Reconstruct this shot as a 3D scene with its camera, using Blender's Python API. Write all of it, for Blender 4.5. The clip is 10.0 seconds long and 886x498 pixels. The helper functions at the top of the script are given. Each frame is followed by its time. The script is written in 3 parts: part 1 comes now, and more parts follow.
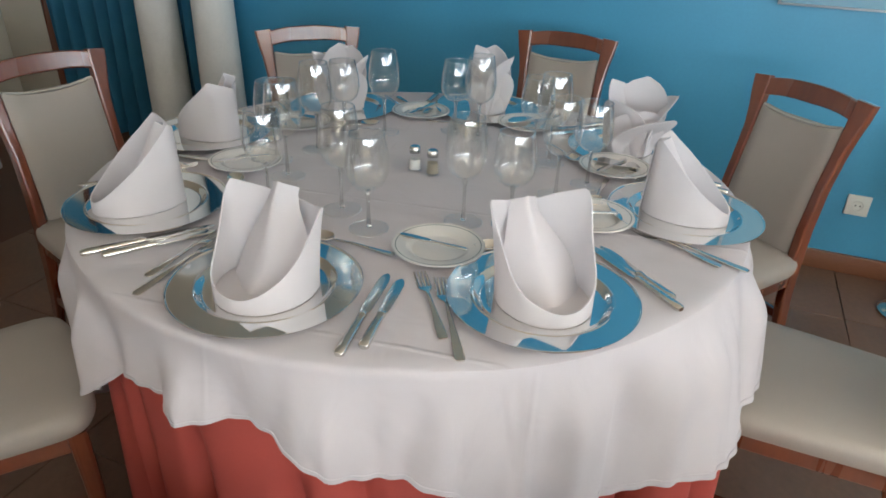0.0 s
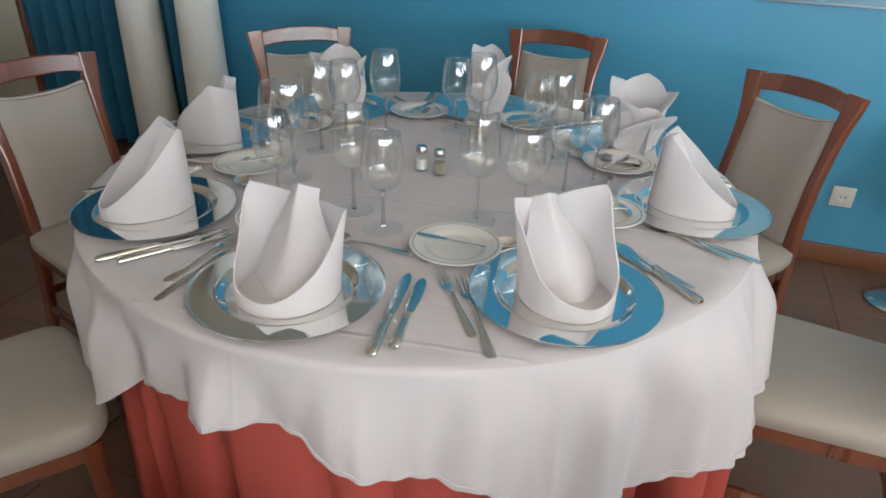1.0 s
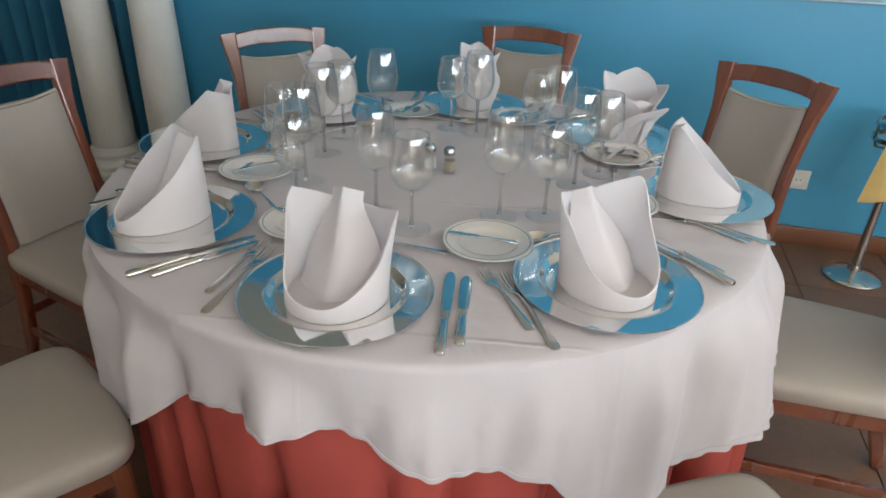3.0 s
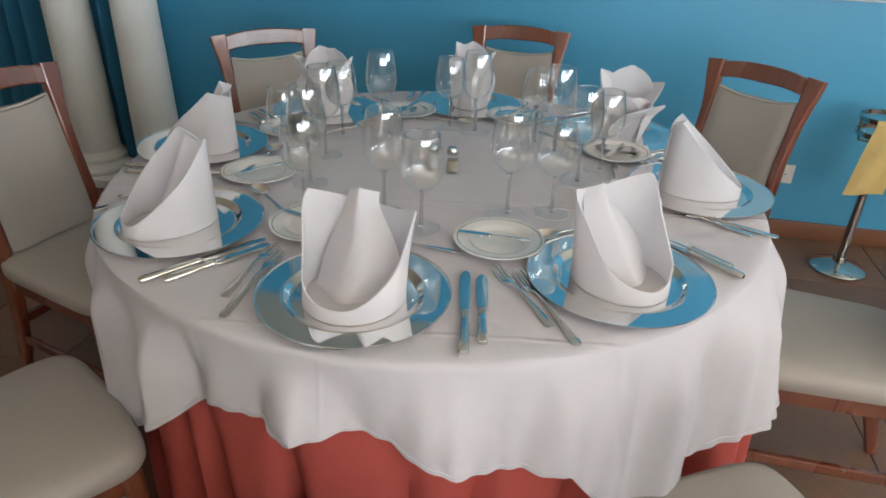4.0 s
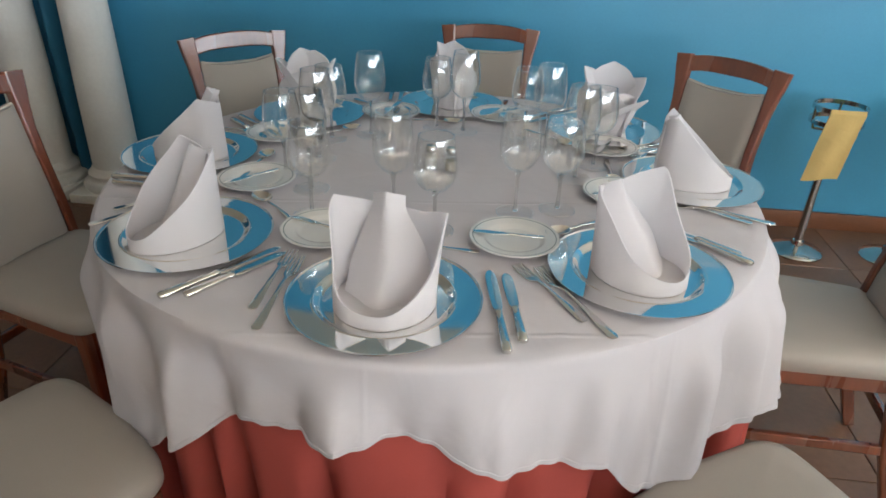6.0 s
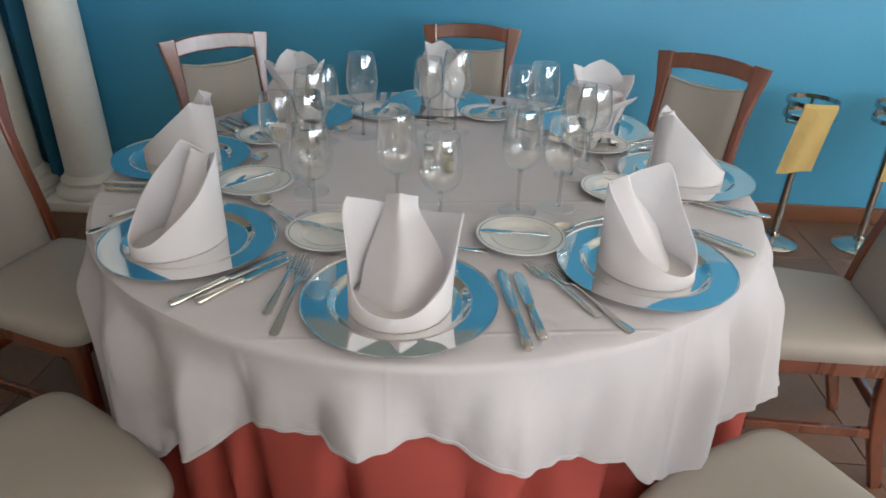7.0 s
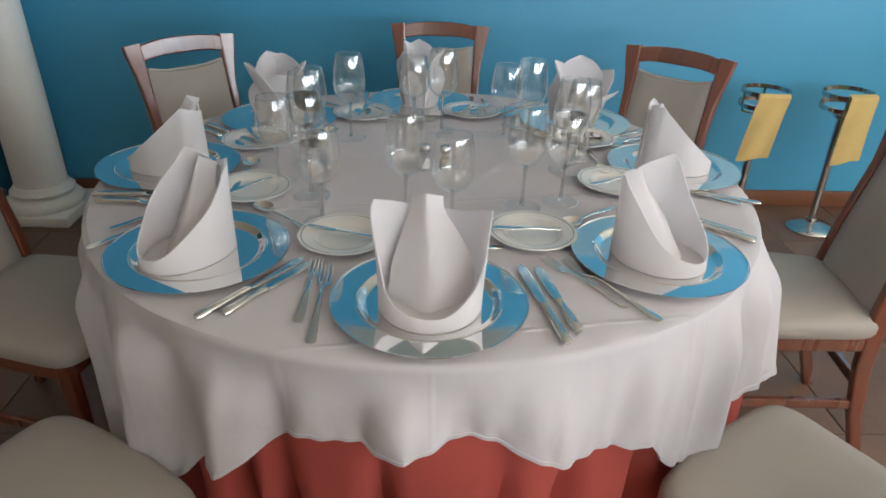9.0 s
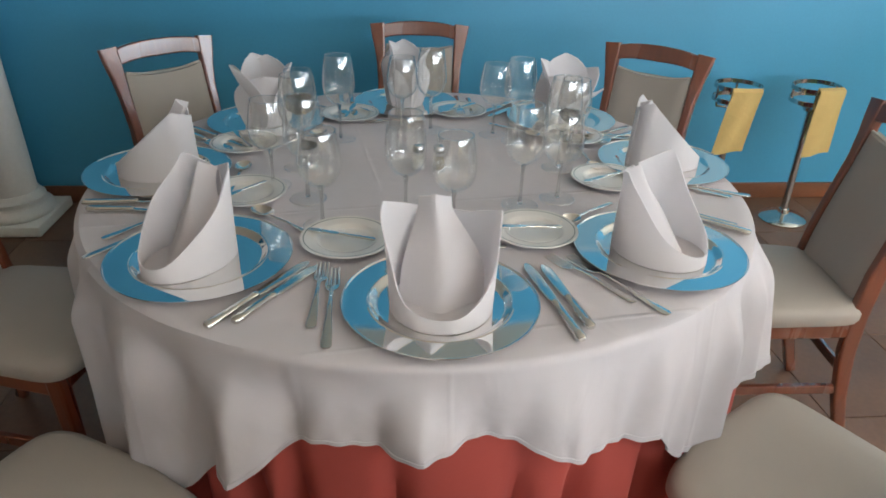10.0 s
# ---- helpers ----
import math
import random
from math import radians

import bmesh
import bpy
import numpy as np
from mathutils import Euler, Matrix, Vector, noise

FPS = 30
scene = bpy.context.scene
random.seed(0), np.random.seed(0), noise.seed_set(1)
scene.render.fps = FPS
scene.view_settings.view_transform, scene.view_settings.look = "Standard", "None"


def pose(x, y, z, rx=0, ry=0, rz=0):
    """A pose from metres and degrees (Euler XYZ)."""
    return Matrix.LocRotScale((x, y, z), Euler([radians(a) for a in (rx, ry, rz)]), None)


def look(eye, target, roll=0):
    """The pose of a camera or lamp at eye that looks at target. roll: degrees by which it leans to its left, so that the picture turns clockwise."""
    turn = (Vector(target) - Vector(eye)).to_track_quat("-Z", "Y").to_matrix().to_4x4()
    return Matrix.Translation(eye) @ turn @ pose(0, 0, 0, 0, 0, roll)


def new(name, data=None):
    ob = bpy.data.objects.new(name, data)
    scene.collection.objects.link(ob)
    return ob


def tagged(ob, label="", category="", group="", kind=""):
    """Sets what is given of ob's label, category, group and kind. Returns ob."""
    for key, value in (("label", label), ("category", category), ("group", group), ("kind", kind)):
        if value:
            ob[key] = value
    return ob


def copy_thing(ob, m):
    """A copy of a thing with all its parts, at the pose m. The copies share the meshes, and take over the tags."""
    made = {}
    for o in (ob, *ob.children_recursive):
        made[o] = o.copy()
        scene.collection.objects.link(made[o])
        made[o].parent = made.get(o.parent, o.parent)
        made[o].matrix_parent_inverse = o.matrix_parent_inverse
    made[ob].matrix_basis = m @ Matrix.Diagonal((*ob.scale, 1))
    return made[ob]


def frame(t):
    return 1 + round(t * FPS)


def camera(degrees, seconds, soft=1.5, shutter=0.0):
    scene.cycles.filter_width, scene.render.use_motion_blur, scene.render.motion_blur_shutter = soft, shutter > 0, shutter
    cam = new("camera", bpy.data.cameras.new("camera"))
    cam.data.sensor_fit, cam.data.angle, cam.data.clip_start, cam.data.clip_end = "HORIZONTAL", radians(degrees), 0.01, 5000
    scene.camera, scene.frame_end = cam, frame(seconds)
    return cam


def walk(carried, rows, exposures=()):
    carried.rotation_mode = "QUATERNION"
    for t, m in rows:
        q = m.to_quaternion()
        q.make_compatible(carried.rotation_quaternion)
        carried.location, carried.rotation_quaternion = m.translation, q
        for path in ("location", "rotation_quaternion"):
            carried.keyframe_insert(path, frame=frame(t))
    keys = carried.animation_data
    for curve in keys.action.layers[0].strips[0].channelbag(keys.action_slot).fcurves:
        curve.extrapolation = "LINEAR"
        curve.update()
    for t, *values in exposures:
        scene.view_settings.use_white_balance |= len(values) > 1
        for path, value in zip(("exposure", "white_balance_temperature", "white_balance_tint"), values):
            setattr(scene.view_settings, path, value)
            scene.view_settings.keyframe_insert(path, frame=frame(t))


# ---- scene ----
cam = camera(68.06, 10.0, soft=1.7)
PATH = [
    (0, (0.2055, 0.3045, 1.3269), (0.0730, 2.0591, 0.3763), 2.05),
    (0.5, (0.1711, 0.2995, 1.3262), (0.0728, 2.0564, 0.3758), 1.91),
    (1, (0.1332, 0.2959, 1.3254), (0.0707, 2.0547, 0.3754), 1.87),
    (1.5, (0.0895, 0.2922, 1.3248), (0.0677, 2.0520, 0.3746), 1.83),
    (2, (0.0448, 0.2875, 1.3250), (0.0725, 2.0481, 0.3765), 1.79),
    (2.5, (0.0008, 0.2866, 1.3259), (0.0797, 2.0448, 0.3759), 1.87),
    (4, (-0.0993, 0.2873, 1.3257), (0.0888, 2.0370, 0.3754), 1.83),
    (4.5, (-0.1224, 0.2903, 1.3255), (0.0917, 2.0372, 0.3756), 1.73),
    (5, (-0.1563, 0.2945, 1.3265), (0.1017, 2.0352, 0.3760), 1.83),
    (5.5, (-0.1948, 0.3003, 1.3271), (0.1114, 2.0330, 0.3763), 1.88),
    (7, (-0.3009, 0.3228, 1.3260), (0.1475, 2.0252, 0.3770), 1.97),
    (7.5, (-0.3389, 0.3318, 1.3251), (0.1539, 2.0219, 0.3760), 1.93),
    (8, (-0.3738, 0.3407, 1.3249), (0.1643, 2.0170, 0.3758), 2.02),
    (8.5, (-0.3999, 0.3502, 1.3242), (0.1745, 2.0142, 0.3748), 2.06),
    (9, (-0.4268, 0.3605, 1.3241), (0.1851, 2.0111, 0.3749), 2.03),
    (9.5, (-0.4564, 0.3730, 1.3244), (0.2011, 2.0057, 0.3746), 2.05),
    (10, (-0.4866, 0.3853, 1.3245), (0.2146, 1.9997, 0.3748), 2.00),
]
walk(cam, [(t, look(eye, target, roll)) for t, eye, target, roll in PATH])

# ---- world, light, exposure ----
scene.view_settings.exposure = -0.08
WALL = pose(1.65, 2.81, 0, 0, 0, -17.6)      # along the blue wall: +x to its right end, +y into it
SOUTH, EAST, WEST, HIGH = -5.2, 2.7, -4.6, 2.26
world = bpy.data.worlds.new("sky")
scene.world = world
world.use_nodes = True
wn = world.node_tree.nodes
sky = wn.new("ShaderNodeTexSky")
sky.sky_type, sky.sun_disc = "NISHITA", False
sky.sun_elevation, sky.sun_rotation = radians(40), radians(200)
wn["Background"].inputs[1].default_value = 0.12
world.node_tree.links.new(sky.outputs[0], wn["Background"].inputs[0])
# daylight in the east window openings; the south openings are added fill
WINDOWS = [(-5.0, -3.05), (-2.9, -0.95)]
FILL_WIN = [(-0.7, 0.75), (0.95, 2.4)]
for y0, y1 in WINDOWS:
    lamp = bpy.data.lights.new("window_daylight", "AREA")
    lamp.shape, lamp.size, lamp.size_y = "RECTANGLE", y1 - y0 - 0.1, 1.5
    lamp.energy, lamp.color = 124, (0.77, 0.88, 1.0)
    ob = new("window_daylight", lamp)
    ob.matrix_basis = WALL @ look((EAST + 0.16, (y0 + y1) / 2, 1.42), (EAST - 1, (y0 + y1) / 2, 4.4))
# soft front fill from south windows that are unseen and assumed
for x0, x1 in FILL_WIN:
    lamp = bpy.data.lights.new("window_daylight", "AREA")
    lamp.shape, lamp.size, lamp.size_y = "RECTANGLE", x1 - x0 - 0.1, 1.5
    lamp.energy, lamp.color = 150, (0.77, 0.88, 1.0)
    ob = new("window_daylight", lamp)
    ob.matrix_basis = WALL @ look(((x0 + x1) / 2, SOUTH - 0.16, 1.42), ((x0 + x1) / 2, SOUTH + 1, 4.4))


# ---- materials ----
def material(name, color, rough=0.5, metal=0.0, vary=0.12, scale=6.0, grain=180.0, bump=0.1, dist=0.001, coat=0.0, second=None, stretch=(1, 1, 1), rvary=0.1, spec=0.5, per_object=0.0, wrinkle=0.0, wrinkle_scale=14.0):
    m = bpy.data.materials.new(name)
    m.use_nodes = True
    t = m.node_tree
    n, l = t.nodes, t.links
    b = n["Principled BSDF"]
    b.inputs["Metallic"].default_value = metal
    b.inputs["Coat Weight"].default_value = coat
    b.inputs["Coat Roughness"].default_value = 0.22
    b.inputs["Specular IOR Level"].default_value = spec
    co = n.new("ShaderNodeTexCoord")
    mp = n.new("ShaderNodeMapping")
    mp.inputs["Scale"].default_value = stretch
    l.new(co.outputs["Object"], mp.inputs[0])
    big = n.new("ShaderNodeTexNoise")
    big.inputs["Scale"].default_value, big.inputs["Detail"].default_value = scale, 5
    l.new(mp.outputs[0], big.inputs["Vector"])
    fine = n.new("ShaderNodeTexNoise")
    fine.inputs["Scale"].default_value, fine.inputs["Detail"].default_value = grain, 3
    l.new(mp.outputs[0], fine.inputs["Vector"])
    ramp = n.new("ShaderNodeValToRGB")
    c = np.array(color)
    d = np.array(second) if second is not None else c * (1 - vary)
    ramp.color_ramp.elements[0].position, ramp.color_ramp.elements[1].position = 0.32, 0.68
    ramp.color_ramp.elements[0].color = (*d, 1)
    ramp.color_ramp.elements[1].color = (*np.clip(c * (1 + vary * 0.4), 0, 1), 1)
    mix = n.new("ShaderNodeMath")
    mix.operation = "MULTIPLY_ADD"
    mix.inputs[1].default_value = 0.3
    l.new(fine.outputs[0], mix.inputs[0])
    sc = n.new("ShaderNodeMath")
    sc.operation = "MULTIPLY"
    sc.inputs[1].default_value = 0.7
    l.new(big.outputs[0], sc.inputs[0])
    l.new(sc.outputs[0], mix.inputs[2])
    l.new(mix.outputs[0], ramp.inputs[0])
    out = ramp.outputs[0]
    if per_object:
        info = n.new("ShaderNodeObjectInfo")
        hsv = n.new("ShaderNodeHueSaturation")
        mr = n.new("ShaderNodeMapRange")
        mr.inputs[3].default_value, mr.inputs[4].default_value = 1 - per_object, 1 + per_object
        l.new(info.outputs["Random"], mr.inputs[0])
        l.new(mr.outputs[0], hsv.inputs["Value"])
        l.new(out, hsv.inputs["Color"])
        out = hsv.outputs[0]
    l.new(out, b.inputs["Base Color"])
    rr = n.new("ShaderNodeMapRange")
    rr.inputs[3].default_value, rr.inputs[4].default_value = max(rough - rvary, 0.02), rough + rvary
    l.new(big.outputs[0], rr.inputs[0])
    l.new(rr.outputs[0], b.inputs["Roughness"])
    if bump:
        bp = n.new("ShaderNodeBump")
        bp.inputs["Strength"].default_value, bp.inputs["Distance"].default_value = bump, dist
        l.new(fine.outputs[0], bp.inputs["Height"])
        l.new(bp.outputs[0], b.inputs["Normal"])
        if wrinkle:
            wr = n.new("ShaderNodeTexNoise")
            wr.inputs["Scale"].default_value, wr.inputs["Detail"].default_value, wr.inputs["Distortion"].default_value = wrinkle_scale, 2.5, 0.8
            l.new(mp.outputs[0], wr.inputs["Vector"])
            b2 = n.new("ShaderNodeBump")
            b2.inputs["Strength"].default_value, b2.inputs["Distance"].default_value = wrinkle, 0.006
            l.new(wr.outputs[0], b2.inputs["Height"])
            l.new(bp.outputs[0], b2.inputs["Normal"])
            l.new(b2.outputs[0], b.inputs["Normal"])
    return m


def glass_material(name, least=0.07, most=0.85, gloss=1.0):
    """Thin clear glass: what lies behind shows through, with a sharp reflection that grows towards grazing angles."""
    m = bpy.data.materials.new(name)
    m.use_nodes = True
    n, l = m.node_tree.nodes, m.node_tree.links
    n.remove(n["Principled BSDF"])
    clear = n.new("ShaderNodeBsdfTransparent")
    clear.inputs[0].default_value = (0.988, 0.992, 0.990, 1)
    shine = n.new("ShaderNodeBsdfGlossy")
    shine.inputs["Roughness"].default_value = 0.0
    shine.inputs["Color"].default_value = (gloss, gloss, gloss, 1)
    lw = n.new("ShaderNodeLayerWeight")
    lw.inputs["Blend"].default_value = 0.5
    pw = n.new("ShaderNodeMath")
    pw.operation = "POWER"
    pw.inputs[1].default_value = 3.2
    fr = n.new("ShaderNodeMapRange")
    fr.inputs[3].default_value, fr.inputs[4].default_value = least, most
    l.new(lw.outputs["Facing"], pw.inputs[0])
    l.new(pw.outputs[0], fr.inputs[0])
    mix = n.new("ShaderNodeMixShader")
    l.new(fr.outputs[0], mix.inputs[0])
    l.new(clear.outputs[0], mix.inputs[1])
    l.new(shine.outputs[0], mix.inputs[2])
    l.new(mix.outputs[0], n["Material Output"].inputs[0])
    return m


BLUE = material("blue wall paint", (0.062, 0.315, 0.510), 0.42, vary=0.10, scale=1.4, grain=90, bump=0.12, dist=0.002)
CEIL = material("cream ceiling paint", (0.93, 0.785, 0.605), 0.8, vary=0.05, scale=2)
CREAM = material("cream wall paint", (0.62, 0.58, 0.50), 0.7, vary=0.08, scale=2)
FLOORM = material("brown floor tile", (0.175, 0.090, 0.052), 0.40, vary=0.3, scale=3, grain=60, bump=0.05, coat=0.05, per_object=0.10)
GROUT = material("dark floor joint", (0.135, 0.069, 0.042), 0.7)
WOOD = material("varnished cherry wood", (0.20, 0.050, 0.019), 0.28, vary=0.35, scale=5, grain=60, bump=0.06, coat=1.0, stretch=(1, 1, 0.12), second=(0.11, 0.026, 0.012))
WOOD.node_tree.nodes["Principled BSDF"].inputs["Coat IOR"].default_value = 1.75
BASEW = material("brown skirting wood", (0.20, 0.075, 0.035), 0.4, vary=0.3, scale=4, stretch=(0.2, 1, 1))
UPH = material("beige leatherette", (0.365, 0.325, 0.288), 0.60, wrinkle=0.15, wrinkle_scale=10, vary=0.07, scale=4, grain=420, bump=0.25, dist=0.0008)
PIPE = material("ivory piping", (0.50, 0.465, 0.42), 0.5, vary=0.05)
LINEN = material("white table linen", (0.562, 0.532, 0.560), 0.85, wrinkle=0.75, wrinkle_scale=9, vary=0.05, scale=5, grain=900, bump=0.25, dist=0.0005, spec=0.2)


def add_creases(m, step, turn, strength):
    """Pressed fold lines of a cloth that lay folded in a cupboard."""
    n, l = m.node_tree.nodes, m.node_tree.links
    b = n["Principled BSDF"]
    before = b.inputs["Normal"].links[0].from_socket
    co = n.new("ShaderNodeTexCoord")
    mp = n.new("ShaderNodeMapping")
    mp.inputs["Rotation"].default_value = (0, 0, radians(turn))
    mp.inputs["Location"].default_value = (0.11, 0.17, 0)
    l.new(co.outputs["Object"], mp.inputs[0])
    sep = n.new("ShaderNodeSeparateXYZ")
    l.new(mp.outputs[0], sep.inputs[0])
    for axis, share in (("X", 0.4), ("Y", 1.0)):
        pp = n.new("ShaderNodeMath")
        pp.operation = "PINGPONG"
        pp.inputs[1].default_value = step
        l.new(sep.outputs[axis], pp.inputs[0])
        mr = n.new("ShaderNodeMapRange")
        mr.interpolation_type = "SMOOTHSTEP"
        mr.inputs[1].default_value, mr.inputs[2].default_value = 0.0, 0.007
        mr.inputs[3].default_value, mr.inputs[4].default_value = 1.0, 0.0
        l.new(pp.outputs[0], mr.inputs[0])
        bp = n.new("ShaderNodeBump")
        bp.inputs["Strength"].default_value, bp.inputs["Distance"].default_value = strength * share, 0.003
        l.new(mr.outputs[0], bp.inputs["Height"])
        l.new(before, bp.inputs["Normal"])
        before = bp.outputs[0]
    l.new(before, b.inputs["Normal"])


add_creases(LINEN, 0.235, 9, 0.45)
NAPK = material("white damask napkin", (0.85, 0.82, 0.835), 0.85, wrinkle=0.3, wrinkle_scale=22, vary=0.04, scale=9, grain=800, bump=0.25, dist=0.0005, spec=0.2)


def let_through(m, share):
    """Thin cloth lets some light through to its other side."""
    n, l = m.node_tree.nodes, m.node_tree.links
    b = n["Principled BSDF"]
    tr = n.new("ShaderNodeBsdfTranslucent")
    l.new(b.inputs["Base Color"].links[0].from_socket, tr.inputs["Color"])
    mix = n.new("ShaderNodeMixShader")
    mix.inputs[0].default_value = share
    l.new(b.outputs[0], mix.inputs[1])
    l.new(tr.outputs[0], mix.inputs[2])
    l.new(mix.outputs[0], n["Material Output"].inputs[0])


let_through(NAPK, 0.48)
RED = material("brick red table skirt", (0.44, 0.085, 0.07), 0.85, wrinkle=0.3, wrinkle_scale=8, vary=0.12, scale=5, grain=700, bump=0.25, dist=0.0005, spec=0.2)
SILVER = material("polished silver plate", (0.80, 0.79, 0.765), 0.045, 1.0, vary=0.03, scale=8, bump=0.0, rvary=0.02)
STEEL = material("polished steel", (0.76, 0.74, 0.70), 0.10, 1.0, vary=0.06, scale=30, bump=0.0, rvary=0.04)
CHROME = material("worn chrome", (0.62, 0.61, 0.59), 0.14, 1.0, vary=0.2, scale=20, bump=0.02, rvary=0.08)
PORC = material("ivory porcelain", (0.72, 0.69, 0.655), 0.12, vary=0.03, scale=10, bump=0.0, coat=0.6)
LINE = material("grey green glaze line", (0.24, 0.28, 0.27), 0.2, bump=0.0)
YELLOW = material("pale yellow service cloth", (0.60, 0.43, 0.17), 0.85, wrinkle=0.6, wrinkle_scale=25, vary=0.12, scale=8, grain=600, bump=0.3, dist=0.0006, spec=0.2)
PLASTER = material("white painted plaster", (0.76, 0.745, 0.71), 0.65, vary=0.10, scale=4, grain=70, bump=0.2, dist=0.003)
CURT = material("teal curtain cloth", (0.028, 0.14, 0.235), 0.8, vary=0.15, scale=5, grain=500, bump=0.25, spec=0.2)
PLASTIC = material("ivory plastic", (0.72, 0.70, 0.64), 0.35, vary=0.04, bump=0.0)
DARK = material("pin hole shade", (0.03, 0.03, 0.03), 0.6, bump=0.0)
SALT = material("white salt", (0.80, 0.79, 0.76), 0.9, grain=900, bump=0.4)
PEPPER = material("ground pepper", (0.42, 0.36, 0.26), 0.9, vary=0.4, grain=900, bump=0.4)
FRAMEM = material("white window frame", (0.72, 0.71, 0.68), 0.4, vary=0.04)
SILVERFR = material("brushed silver frame", (0.40, 0.46, 0.50), 0.45, 0.6, vary=0.08)
PRINT = material("pale blue grey print", (0.12, 0.30, 0.42), 0.25, vary=0.35, scale=7, second=(0.20, 0.36, 0.45))
GLASS = glass_material("clear glass")
FOOT = glass_material("clear glass foot", 0.03, 0.12)
STEM = bpy.data.materials.new("solid clear glass")
STEM.use_nodes = True
for key, value in (("Transmission Weight", 1.0), ("Roughness", 0.0), ("IOR", 1.5)):
    STEM.node_tree.nodes["Principled BSDF"].inputs[key].default_value = value
LIP = glass_material("clear glass lip", 0.30, 0.80)


# ---- building helpers ----
def part(name, bm, mat, parent=None, label="", smooth=True, kind="", m=None):
    me = bpy.data.meshes.new(name)
    bmesh.ops.recalc_face_normals(bm, faces=bm.faces)
    bm.to_mesh(me)
    bm.free()
    me.materials.append(mat)
    if smooth:
        me.polygons.foreach_set("use_smooth", [True] * len(me.polygons))
        me.set_sharp_from_angle(angle=radians(20 if mat is WOOD else 38))
    ob = new(name, me)
    ob.parent = parent
    if m is not None:
        ob.matrix_basis = m
    if label or kind:
        tagged(ob, label=label, kind=kind)
    return ob


def thing(name, m, label, category, group="", kind=""):
    ob = new(name)
    ob.empty_display_size = 0.05
    ob.matrix_basis = m
    return tagged(ob, label, category, group, kind)


def lathe(profile, n=48, bm=None, closed=False, at=(0, 0, 0)):
    """Turns (radius, height) pairs round the z axis."""
    bm = bm or bmesh.new()
    rows = []
    for r, z in profile:
        if r < 1e-6:
            rows.append([bm.verts.new((at[0], at[1], at[2] + z))])
        else:
            rows.append([bm.verts.new((at[0] + r * math.cos(2 * math.pi * i / n), at[1] + r * math.sin(2 * math.pi * i / n), at[2] + z)) for i in range(n)])
    pairs = list(zip(rows, rows[1:])) + ([(rows[-1], rows[0])] if closed else [])
    for a, b in pairs:
        for i in range(n):
            j = (i + 1) % n
            q = [a[i % len(a)], a[j % len(a)], b[j % len(b)], b[i % len(b)]]
            q = list(dict.fromkeys(q))
            if len(q) > 2:
                bm.faces.new(q)
    return bm


def loft(rings, bm=None, caps=True):
    """Skin over closed rings of points, all of one length."""
    bm = bm or bmesh.new()
    vs = [[bm.verts.new(p) for p in ring] for ring in rings]
    n = len(vs[0])
    for a, b in zip(vs, vs[1:]):
        for i in range(n):
            bm.faces.new((a[i], a[(i + 1) % n], b[(i + 1) % n], b[i]))
    if caps:
        bm.faces.new(vs[0][::-1])
        bm.faces.new(vs[-1])
    return bm


def rounded(w, h, r=0.3, n=4):
    """A rounded rectangle, centred, as 2D points."""
    r = min(w, h) * r
    pts = []
    for k, (sx, sy) in enumerate(((1, 1), (-1, 1), (-1, -1), (1, -1))):
        for i in range(n):
            a = (k + i / (n - 1)) * math.pi / 2
            pts.append((sx * (w / 2 - r) + r * math.cos(a), sy * (h / 2 - r) + r * math.sin(a)))
    return pts


def beam(path, bm=None, r=0.22, n=3, tilt=0.0):
    """A bar of rounded section along path rows (point, width, depth); width lies across x, unless the bar runs along x."""
    rings = []
    for i, (p, w, h) in enumerate(path):
        a = Vector(path[max(i - 1, 0)][0])
        b = Vector(path[min(i + 1, len(path) - 1)][0])
        t = (b - a).normalized()
        side = Vector((1, 0, 0)) if abs(t.x) < 0.8 else Vector((0, math.cos(radians(tilt)), -math.sin(radians(tilt))))
        side = (side - t * side.dot(t)).normalized()
        up = t.cross(side)
        rings.append([Vector(p) + side * u + up * v for u, v in rounded(w, h, r, n)])
    return loft(rings, bm)


def tube(points, radius, bm=None, n=10, closed=False):
    pts = [Vector(p) for p in points]
    rings = []
    for i, p in enumerate(pts):
        a = pts[i - 1] if i or closed else pts[0]
        b = pts[(i + 1) % len(pts)] if i < len(pts) - 1 or closed else pts[-1]
        t = (b - a).normalized()
        ref = Vector((0, 0, 1)) if abs(t.z) < 0.9 else Vector((0, 1, 0))
        u = t.cross(ref).normalized()
        v = t.cross(u)
        rings.append([p + radius * (u * math.cos(2 * math.pi * k / n) + v * math.sin(2 * math.pi * k / n)) for k in range(n)])
    if closed:
        rings.append(rings[0])
        bm = bm or bmesh.new()
        vs = [[bm.verts.new(q) for q in ring] for ring in rings[:-1]]
        vs.append(vs[0])
        for a, b in zip(vs, vs[1:]):
            for k in range(n):
                bm.faces.new((a[k], a[(k + 1) % n], b[(k + 1) % n], b[k]))
        return bm
    return loft(rings, bm)


def block(x0, x1, y0, y1, z0, z1, bevel=0.0, bm=None):
    own = bm is None
    bm = bm or bmesh.new()
    v = [bm.verts.new((x, y, z)) for x in (x0, x1) for y in (y0, y1) for z in (z0, z1)]
    for f in ((0, 1, 3, 2), (4, 6, 7, 5), (0, 4, 5, 1), (2, 3, 7, 6), (0, 2, 6, 4), (1, 5, 7, 3)):
        bm.faces.new([v[i] for i in f])
    if bevel and own:
        bmesh.ops.bevel(bm, geom=bm.edges[:], offset=bevel, segments=2, affect="EDGES", profile=0.5)
    return bm


